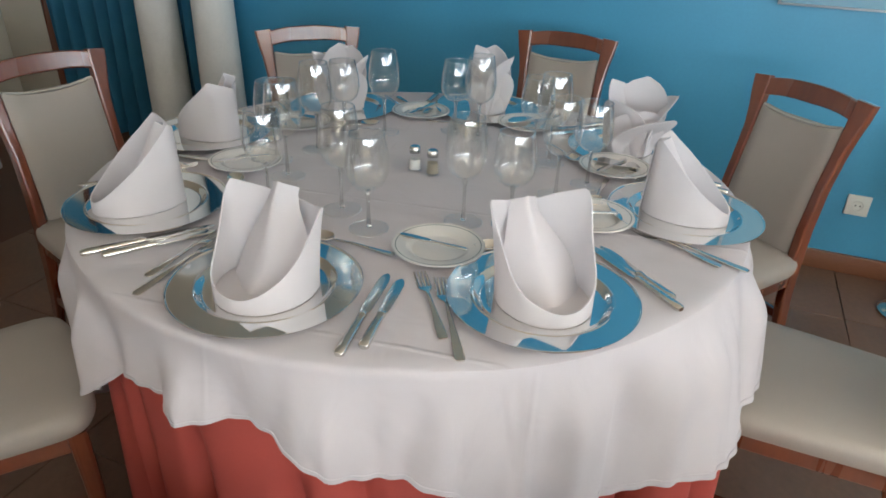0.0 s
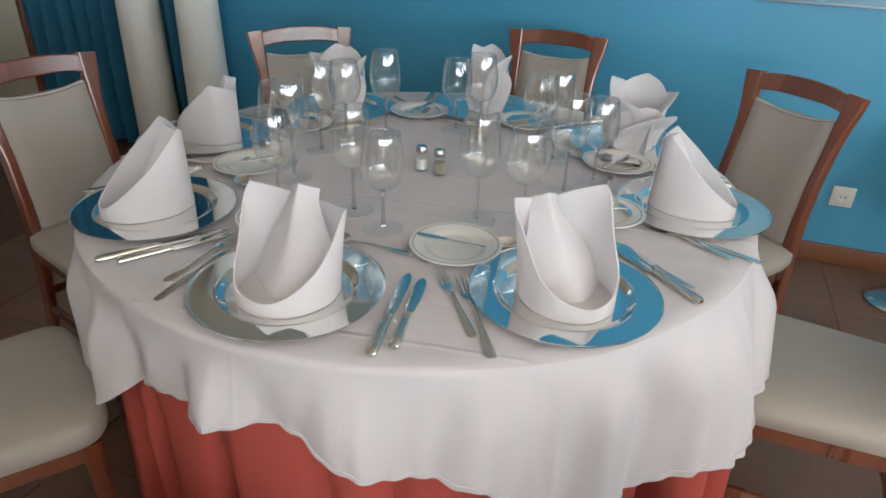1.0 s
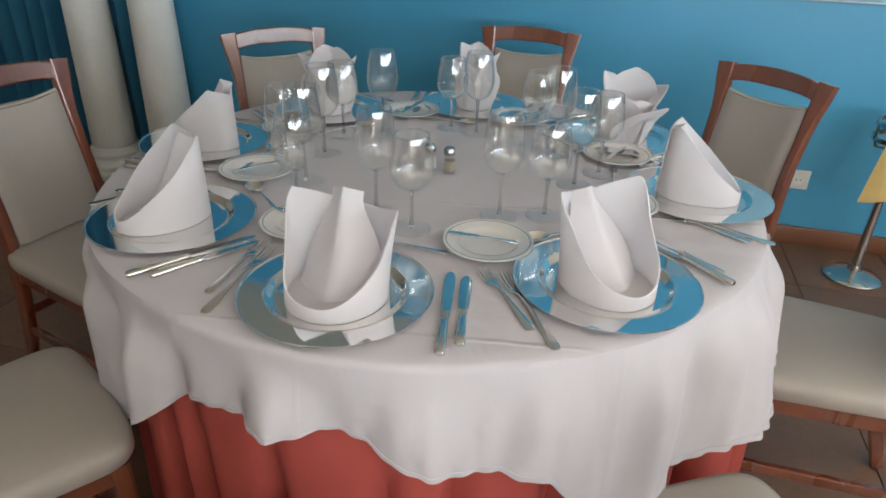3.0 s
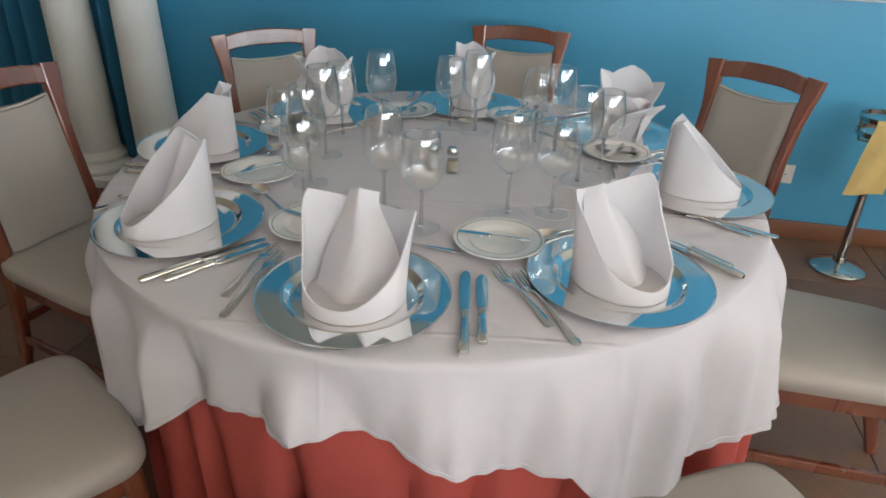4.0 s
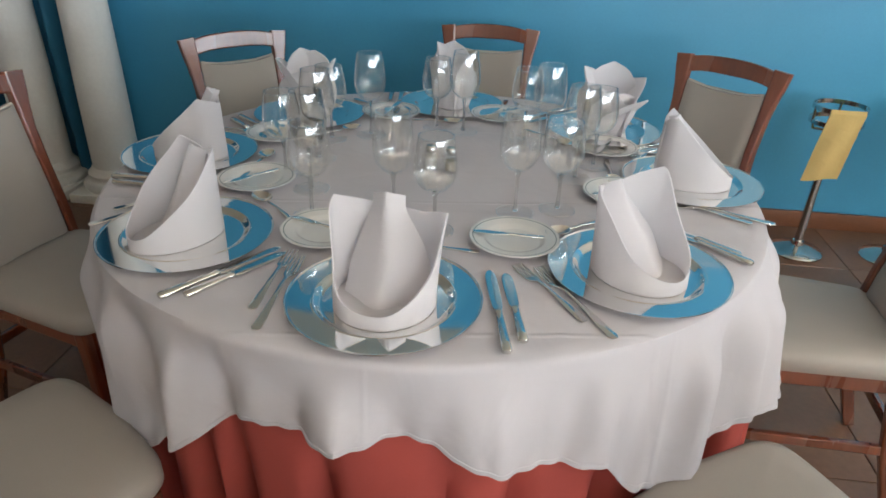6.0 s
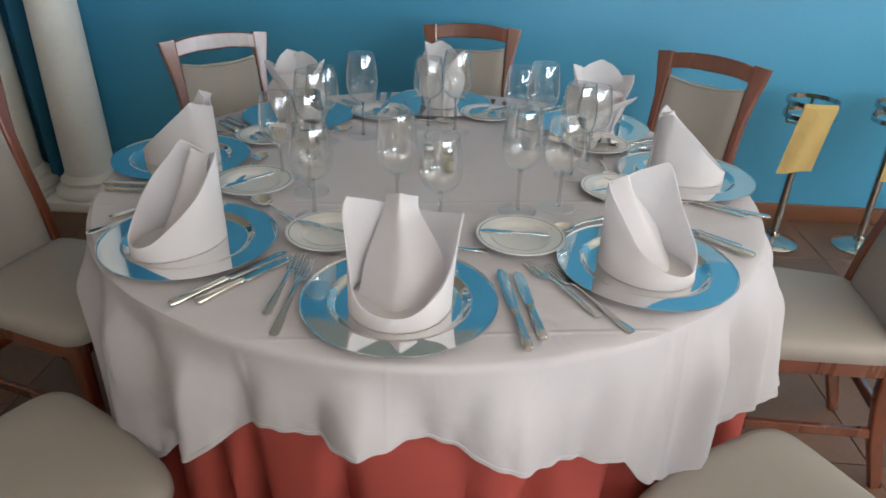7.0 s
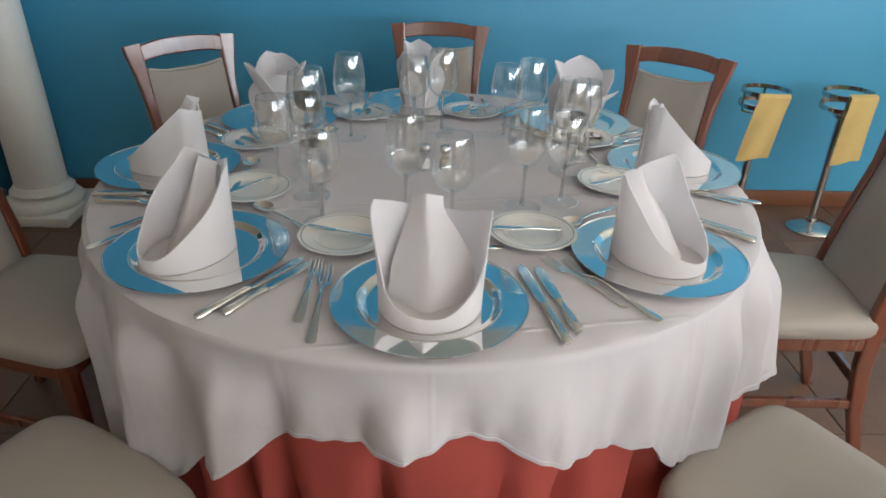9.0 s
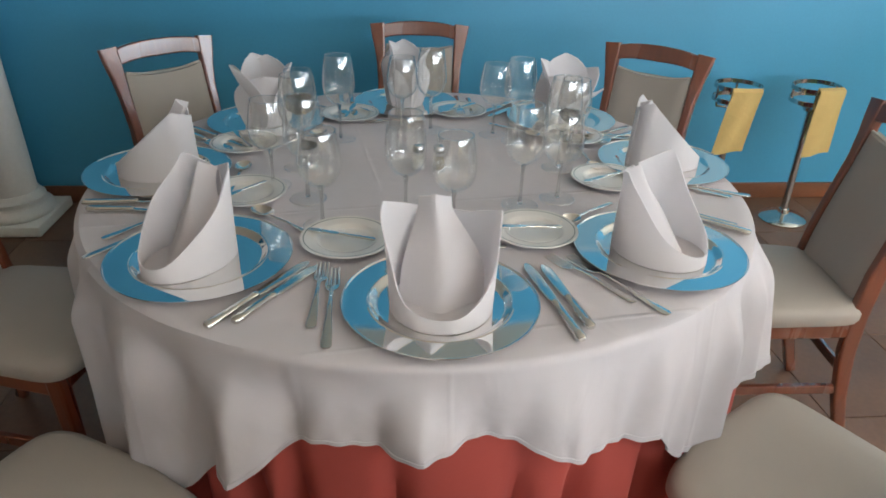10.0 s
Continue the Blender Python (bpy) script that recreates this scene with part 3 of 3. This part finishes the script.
def make_spoon(length):
    s = length / 0.17
    q = thing("dessert_spoon", pose(0, 0, TOP), "polished steel dessert spoon above the charger plate", "spoon", "dessert spoons")
    part("handle", strip([(y * s, w, t, z) for y, w, t, z in ((0, 0.008, 0.0016, 0.003), (0.005, 0.013, 0.002, 0.003), (0.03, 0.011, 0.0022, 0.004), (0.08, 0.0055, 0.003, 0.008), (0.118, 0.006, 0.003, 0.007))]), STEEL, q)

    def bowl(u, v):
        a = 2 * math.pi * u
        return (0.0185 * v * math.sin(a), 0.142 * s + 0.027 * v * math.cos(a), 0.0015 + 0.0105 * v * v)

    part("bowl", sheet(bowl, 28, 6, 0.0012), STEEL, q)
    return q


def lay(ob, x, y, ang, lift=0.0):
    return copy_thing(ob, pose(x, y, TOP + lift, 0, 0, ang - 90))


fork, small_fork, knife, small_knife, spoon = make_fork(0.220), make_fork(0.189), make_knife(0.229), make_knife(0.194), make_spoon(0.176)
tagged(small_fork, "smaller polished steel fork lying on the cloth", group="small forks round the table")
tagged(small_knife, "smaller steel knife with a heavy rounded handle", group="small knives round the table")
tagged(spoon, "polished steel dessert spoon lying above its charger plate")

# outer fork, inner fork, outer knife, inner knife of each setting: (handle end x, y, direction)
FORKS = [(-0.664, 1.516, 31.6), (-0.338, 1.127, 72.7), (0.181, 1.029, 103.3), (0.667, 1.348, 141.8)]
SMALL_FORKS = [(-0.636, 1.582, 27.5), (-0.347, 1.183, 70.9), (0.153, 1.077, 107.8), (0.622, 1.358, 136.5)]
KNIVES = [(-0.489, 1.232, 38.0), (0.012, 1.015, 82.1), (0.517, 1.199, 121.1), (0.73, 1.700, 151.4)]
SMALL_KNIVES = [(-0.450, 1.231, 39.0), (0.042, 1.036, 82.0), (0.512, 1.230, 120.0), (0.725, 1.735, 153.6)]


def local(i, side, back, turn):
    """A pose beside setting i: side to the guest's right, back towards the guest."""
    x, y, a = SETTINGS[i]
    r = radians(a)
    return (x + back * math.cos(r) - side * math.sin(r), y + back * math.sin(r) + side * math.cos(r), a + 180 + turn)


for i in range(4, 8):
    j = random.Random(i)
    FORKS.append(local(i, -0.165, 0.095, -3 + j.uniform(-4, 4)))
    SMALL_FORKS.append(local(i, -0.200, 0.07, -3 + j.uniform(-4, 4)))
    KNIVES.append(local(i, 0.168, 0.10, 2 + j.uniform(-4, 4)))
    SMALL_KNIVES.append(local(i, 0.198, 0.08, 2 + j.uniform(-4, 4)))
for first, rows in ((fork, FORKS), (small_fork, SMALL_FORKS), (knife, KNIVES), (small_knife, SMALL_KNIVES)):
    x, y, a = rows[0]
    first.matrix_basis = pose(x, y, TOP, 0, 0, a - 90)
    for row in rows[1:]:
        lay(first, *row)
SPOONS = [(-0.275, 1.466, 121)] + [(0.043, 1.314, 164.5)] + [local(i, 0.125, -0.174, 88) for i in range(2, 8)]
spoon.matrix_basis = pose(*SPOONS[0][:2], TOP, 0, 0, SPOONS[0][2] - 90)
for row in SPOONS[1:]:
    lay(spoon, *row)

# bread plates, each with a butter knife
BREAD = [(-0.367, 1.701, 214), (-0.226, 1.429, 144), (0.118, 1.347, 163), (0.411, 1.522, 192), (0.495, 1.812, 232), (0.296, 2.113, 23), (-0.015, 2.173, 63), (-0.328, 2.009, 100)]
bread = thing("bread_plate", pose(*BREAD[0][:2], TOP), "small ivory porcelain bread plate with a thin grey-green line", "plate", "bread plates")
bp = [(0, 0.001), (0.042, 0.001), (0.044, 0.0), (0.048, 0.0), (0.052, 0.004), (0.059, 0.008), (0.082, 0.0118), (0.0845, 0.0128), (0.0835, 0.0142), (0.060, 0.0112), (0.0555, 0.0098), (0.050, 0.0046), (0.046, 0.0038), (0, 0.0034)]
dish = part("dish", lathe(bp, 64), PORC, bread)
part("rim_line", lathe([(0.0765, 0.01320), (0.0785, 0.01345), (0.0785, 0.0137), (0.0765, 0.01345)], 64, closed=True), LINE, dish, "thin grey-green line")
butter = thing("butter_knife", pose(0, 0, 0), "small steel butter knife lying across its bread plate", "knife", "butter knives")
part("handle", strip([(y, w, t, 0.004) for y, w, t in ((0, 0.007, 0.0025), (0.004, 0.010, 0.003), (0.03, 0.0085, 0.0032), (0.06, 0.006, 0.0034), (0.07, 0.006, 0.003))]), STEEL, butter)
part("blade", strip([(y, w, t, 0.004) for y, w, t in ((0.068, 0.006, 0.0028), (0.078, 0.013, 0.0016), (0.11, 0.0155, 0.0014), (0.125, 0.012, 0.0012), (0.132, 0.004, 0.001))]), STEEL, butter)
for i, (x, y, a) in enumerate(BREAD):
    r = radians(a)
    m = pose(x - 0.055 * math.cos(r), y - 0.055 * math.sin(r), TOP + 0.0105, 1.2, 0, a - 90)
    if i == 0:
        butter.matrix_basis = m
    else:
        copy_thing(bread, pose(x, y, TOP, 0, 0, a))
        copy_thing(butter, m)


# stemware
def wine_glass(m, h, r, foot, label, group):
    g = thing("wine_glass", m, label, "glass", group)
    hb = h * 0.43
    outer = [(0.0, hb), (0.005, hb + 0.0006)]
    for k in range(1, 21):
        t = (k / 20) ** 1.25
        if t < 0.42:
            rad = r * math.sqrt(max(1 - ((t - 0.42) / 0.425) ** 2, 0)) ** 0.92
        else:
            rad = r * (1 - 0.21 * ((t - 0.42) / 0.58) ** 1.6)
        outer.append((max(rad, 0.0055), hb + 0.0006 + (h - hb - 0.0006) * t))
    inner = [(max(q - 0.0011, 0.0), z + 0.0012 if z < h - 0.004 else z) for q, z in reversed(outer)]
    inner[-1] = (0.0, hb + 0.0035)
    bowl = part("bowl", lathe(outer + inner, 40), GLASS, g)
    stem = [(0.0, 0.0052), (0.0052, 0.0060), (0.0036, 0.018), (0.0032, hb * 0.5), (0.0036, hb * 0.85), (0.0058, hb - 0.0006), (0, hb - 0.0006)]
    part("stem", lathe(stem, 14), STEM, g)
    part("rim", lathe([(outer[-1][0] - 0.0014, h - 0.0006), (outer[-1][0] + 0.0002, h - 0.0006), (outer[-1][0] + 0.0002, h + 0.0010), (outer[-1][0] - 0.0014, h + 0.0010)], 40, closed=True), LIP, bowl)
    base = part("foot", lathe([(0, 0.0004), (foot - 0.001, 0.0004), (foot, 0.0012), (foot - 0.001, 0.0020), (foot * 0.5, 0.0030), (0.008, 0.0046), (0, 0.0050)], 40), FOOT, g)
    part("foot_edge", lathe([(foot - 0.0012, 0.0008), (foot + 0.0004, 0.0008), (foot + 0.0004, 0.0022), (foot - 0.0012, 0.0026)], 40, closed=True), LIP, base)
    return g


LARGE = [(-0.091, 1.487), (0.155, 1.470), (0.345, 1.632), (0.340, 1.832), (0.160, 1.990), (-0.090, 1.988), (-0.228, 1.822), (-0.250, 1.643)]
SMALL = [(-0.022, 1.413), (0.247, 1.473), (0.420, 1.705), (0.305, 1.900), (0.095, 2.035), (-0.193, 1.966), (-0.305, 1.735), (-0.250, 1.512)]
big = wine_glass(pose(*LARGE[0], TOP), 0.214, 0.0405, 0.038, "tall clear empty water goblet on a thin stem", "tall glasses")
for x, y in LARGE[1:]:
    copy_thing(big, pose(x, y, TOP))
little = wine_glass(pose(*SMALL[0], TOP), 0.189, 0.0415, 0.037, "clear empty wine glass with a round bowl", "wine glasses")
for x, y in SMALL[1:]:
    copy_thing(little, pose(x, y, TOP))


# salt and pepper
def shaker(m, fill, label):
    s = thing("shaker", m, label, "shaker", "salt and pepper")
    part("glass_body", lathe([(0, 0.001), (0.0155, 0.001), (0.0165, 0.004), (0.0125, 0.045), (0.0118, 0.045), (0.0148, 0.006), (0, 0.006)], 24), GLASS, s)
    part("contents", lathe([(0, 0.0065), (0.0142, 0.0065), (0.0128, 0.030), (0, 0.031)], 20), fill, s)
    part("cap", lathe([(0.0124, 0.0452), (0.0132, 0.046), (0.0132, 0.056), (0.0105, 0.0605), (0, 0.062)], 24), CHROME, s, "dull chrome cap")


shaker(pose(0.026, 1.726, TOP), SALT, "small glass salt shaker with a chrome cap")
shaker(pose(0.069, 1.706, TOP), PEPPER, "small glass pepper shaker with a chrome cap")


# ---- chairs: local origin on the floor under the seat's front edge, +y away from the table ----
def make_chair(m):
    ch = thing("dining_chair", m, "varnished cherry wood dining chair with beige padded seat and back", "chair", "chairs round the table")
    SZ = 0.402

    def up(z):
        return SZ + (z - 0.415) * 1.175 if z > 0.415 else z

    def outline(k, n=40):
        """Seat outline, rounded trapezoid, wider in front."""
        pts = []
        for i in range(n):
            a = 2 * math.pi * i / n
            c, s = math.cos(a), math.sin(a)
            ex = 0.24
            x = math.copysign(abs(c) ** ex, c)
            y = math.copysign(abs(s) ** ex, s)
            yy = 0.205 + 0.205 * k * y
            half = 0.212 - 0.038 * (yy / 0.41)
            bow = 0.022 * (1 - x * x) * (1 if y < 0 else 0) * abs(y)
            pts.append((half * k * x, yy - bow))
        return pts

    rings = []
    for z, k in ((SZ - 0.008, 0.975), (SZ + 0.004, 1.0), (SZ + 0.022, 1.0), (SZ + 0.034, 0.975), (SZ + 0.043, 0.90), (SZ + 0.048, 0.7), (SZ + 0.050, 0.4)):
        rings.append([(x, y, z) for x, y in outline(k)])
    part("seat", loft(rings), UPH, ch, "beige leatherette seat pad")
    # rails under the seat
    part("seat_rail", beam([((-0.175, 0.035, SZ - 0.032), 0.022, 0.046), ((0.175, 0.035, SZ - 0.032), 0.022, 0.046)]), WOOD, ch)
    part("seat_rail", beam([((-0.145, 0.385, SZ - 0.032), 0.022, 0.046), ((0.145, 0.385, SZ - 0.032), 0.022, 0.046)]), WOOD, ch)
    for s in (-1, 1):
        part("seat_rail", beam([((s * 0.178, 0.04, SZ - 0.032), 0.022, 0.046), ((s * 0.150, 0.385, SZ - 0.032), 0.022, 0.046)]), WOOD, ch)
        part("front_leg", beam([((s * 0.175, 0.030, 0.004), 0.026, 0.026), ((s * 0.176, 0.032, 0.25), 0.034, 0.034), ((s * 0.176, 0.034, SZ - 0.01), 0.038, 0.038)]), WOOD, ch)
        # rear post sweeps back above and below the seat, and flares outward at the top
        rows = []
        for z, y, x, w, d in ((0.004, 0.470, 0.146, 0.024, 0.030), (0.15, 0.425, 0.146, 0.026, 0.036), (0.30, 0.398, 0.146, 0.028, 0.042), (0.415, 0.392, 0.145, 0.028, 0.046), (0.52, 0.402, 0.141, 0.028, 0.042), (0.62, 0.424, 0.139, 0.028, 0.037), (0.70, 0.446, 0.142, 0.032, 0.033), (0.75, 0.456, 0.147, 0.040, 0.030), (0.785, 0.4625, 0.152, 0.049, 0.028), (0.826, 0.470, 0.157, 0.055, 0.026)):
            rows.append(((s * x * 1.03, y, up(z)), w, d))
        part("rear_post", beam(rows), WOOD, ch)
        part("stretcher", beam([((s * 0.175, 0.035, 0.175), 0.016, 0.028), ((s * 0.150, 0.415, 0.175), 0.016, 0.028)]), WOOD, ch)
    part("stretcher", beam([((-0.150, 0.41, 0.235), 0.016, 0.028), ((0.150, 0.41, 0.235), 0.016, 0.028)]), WOOD, ch)
    # arched top rail
    rows = []
    for k in range(13):
        q = k / 6 - 1
        rows.append(((0.148 * q, 0.464 + 0.012 * (1 - q * q), up(0.799) + 0.015 * (1 - abs(q) ** 3)), 0.021, 0.048 + 0.006 * (1 - abs(q))))
    part("top_rail", beam(rows, tilt=9), WOOD, ch)

    # padded back, hollow to the sitter
    rings = []
    for z, y in ((0.455, 0.378), (0.50, 0.385), (0.56, 0.398), (0.62, 0.414), (0.68, 0.431), (0.72, 0.443), (0.745, 0.451)):
        ring = []
        for k in range(15):
            q = k / 7 - 1
            top = 0.018 * (q * q) * smooth01(0.68, 0.745, z)
            edge = 1 - abs(q) ** 8
            ring.append((0.1290 * q, y + 0.012 * (1 - q * q) - 0.013 * edge, up(z) + top))
        for k in range(14, -1, -1):
            q = k / 7 - 1
            top = 0.018 * (q * q) * smooth01(0.68, 0.745, z)
            ring.append((0.1290 * q, y + 0.022 + 0.012 * (1 - q * q), up(z) + top))
        rings.append(ring)
    back = part("backrest", loft(rings), UPH, ch, "beige leatherette back pad")
    path = []
    for k in range(15):
        q = k / 7 - 1
        path.append((0.126 * q, 0.452 + 0.012 * (1 - q * q), up(0.747) + 0.018 * q * q))
    part("piping", tube(path, 0.0035, n=6), PIPE, back)
    return ch


CHAIRS = [(0.272, 2.390, 68.5), (-0.276, 2.286, 117.1), (0.675, 1.958, 31.6), (0.745, 1.545, 337), (0.394, 1.043, 287.5), (-0.199, 0.947, 250.6), (-0.648, 1.345, 219.9), (-0.683, 1.842, 150)]
chair = make_chair(pose(*CHAIRS[0][:2], 0.003, 0, 0, CHAIRS[0][2] - 90))
for x, y, a in CHAIRS[1:]:
    copy_thing(chair, pose(x, y, 0.003, 0, 0, a - 90))


# ---- ice bucket stands with yellow cloths ----
def bucket_stand(m):
    s = thing("bucket_stand", m, "chrome wine bucket stand on a round foot", "bucket stand", "bucket stands by the wall")
    part("foot", lathe([(0, 0.004), (0.105, 0.004), (0.107, 0.010), (0.098, 0.018), (0.060, 0.028), (0.026, 0.040), (0.022, 0.056), (0, 0.056)], 40), CHROME, s)
    part("pole", lathe([(0, 0.056), (0.0165, 0.056), (0.0155, 0.54), (0, 0.54)], 18), CHROME, s)
    part("collar", lathe([(0, 0.535), (0.03, 0.535), (0.034, 0.545), (0.034, 0.552), (0, 0.552)], 24), CHROME, s)
    for z in (0.585, 0.640):
        part("hoop", lathe([(0.094, z - 0.009), (0.099, z - 0.009), (0.099, z + 0.009), (0.094, z + 0.009)], 48, closed=True), CHROME, s)
    for k in range(3):
        a = 2 * math.pi * k / 3 + 0.5
        c, n = math.cos(a), math.sin(a)
        part("bracket", tube([(0.028 * c, 0.028 * n, 0.548), (0.085 * c, 0.085 * n, 0.556), (0.096 * c, 0.096 * n, 0.585), (0.096 * c, 0.096 * n, 0.64)], 0.006, n=8), CHROME, s)
    return s


stand = bucket_stand(pose(1.784, 2.485, 0.003, 0, -0.2, 0) @ pose(0, 0, 0, 0, 0, 20))
copy_thing(stand, pose(2.145, 2.375, 0.003, 0, -2.6, 0) @ pose(0, 0, 0, 0, 0, 75))


def service_cloth(m, skew, length, short):
    c = thing("service_cloth", m, "folded pale yellow cloth hung over the stand's hoop", "cloth", "yellow cloths on the stands")

    def fn(u, v):
        x = 0.124 * (u - 0.5)
        d = v * (length + short) - short
        fold = 0.006 * math.sin(7 * u + 3 * v)
        if d < 0:
            return (x * 0.96, 0.010 + fold * 0.3, 0.652 + d * 0.9)
        top = smooth01(0, 0.02, d)
        return (x * (1 + 0.05 * v) + skew * d, 0.010 - 0.022 * top - 0.012 * d / length + fold * min(d * 12, 1), 0.654 - max(d - 0.008, 0) + 0.02 * (u - 0.5) * (d / length))
    part("cloth", sheet(fn, 22, 34, 0.005), YELLOW, c)


service_cloth(pose(1.740, 2.392, 0.003, 0, 0, -20), -0.15, 0.28, 0.12)
service_cloth(pose(2.100, 2.286, 0.003, 0, 0, -10), -0.05, 0.29, 0.10)

# neighbouring table with a white cloth, far to the side
other = thing("side_table", pose(-2.28, 2.45, 0), "small table under a white cloth, beyond the chairs", "table")
part("tabletop", lathe([(0, 0.72), (0.44, 0.72), (0.44, 0.742), (0, 0.742)], 48), WOOD, other)
part("pedestal", lathe([(0, 0.03), (0.05, 0.03), (0.05, 0.72), (0, 0.72)], 20), WOOD, other)
part("foot_disc", lathe([(0, 0.004), (0.24, 0.004), (0.22, 0.03), (0, 0.03)], 32), WOOD, other)


def side_cloth(u, v):
    a = -2 * math.pi * u
    if v < 0.3:
        return (0.455 * v / 0.3 * math.cos(a), 0.455 * v / 0.3 * math.sin(a), 0.746)
    s = (v - 0.3) / 0.7
    r = 0.455 + 0.02 * smooth01(0, 0.2, s) + 0.03 * s * math.sin(12 * a)
    return (r * math.cos(a), r * math.sin(a), 0.746 - 0.5 * s)


side_linen = thing("tablecloth", pose(-2.28, 2.45, 0), "plain white cloth on the neighbouring table", "tablecloth")
part("cloth", sheet(side_cloth, 120, 16, 0.002), LINEN, side_linen)

# ---- floor, laid in square tiles ----
floor = structure("floor", block(WEST - 0.2, EAST + 0.2, SOUTH - 0.2, 0.2, -0.12, -0.002), GROUT, "reddish brown square floor tiles with dark joints", "floor")
TILE = 0.40
tile_mesh = None
for i in range(-8, 8):
    for j in range(-9, 1):
        x, y = (i + 0.5) * TILE, (j - 0.5) * TILE
        if not (-3.2 < x < EAST and -3.4 < y < 0):
            continue
        if tile_mesh is None:
            t = part("floor_tile", block(-0.198, 0.198, -0.198, 0.198, -0.006, 0.003, 0.0012), FLOORM, floor, smooth=False)
            tile_mesh = t.data
        else:
            t = new("floor_tile", tile_mesh)
            t.parent = floor
        t.location = (x, y, 0)
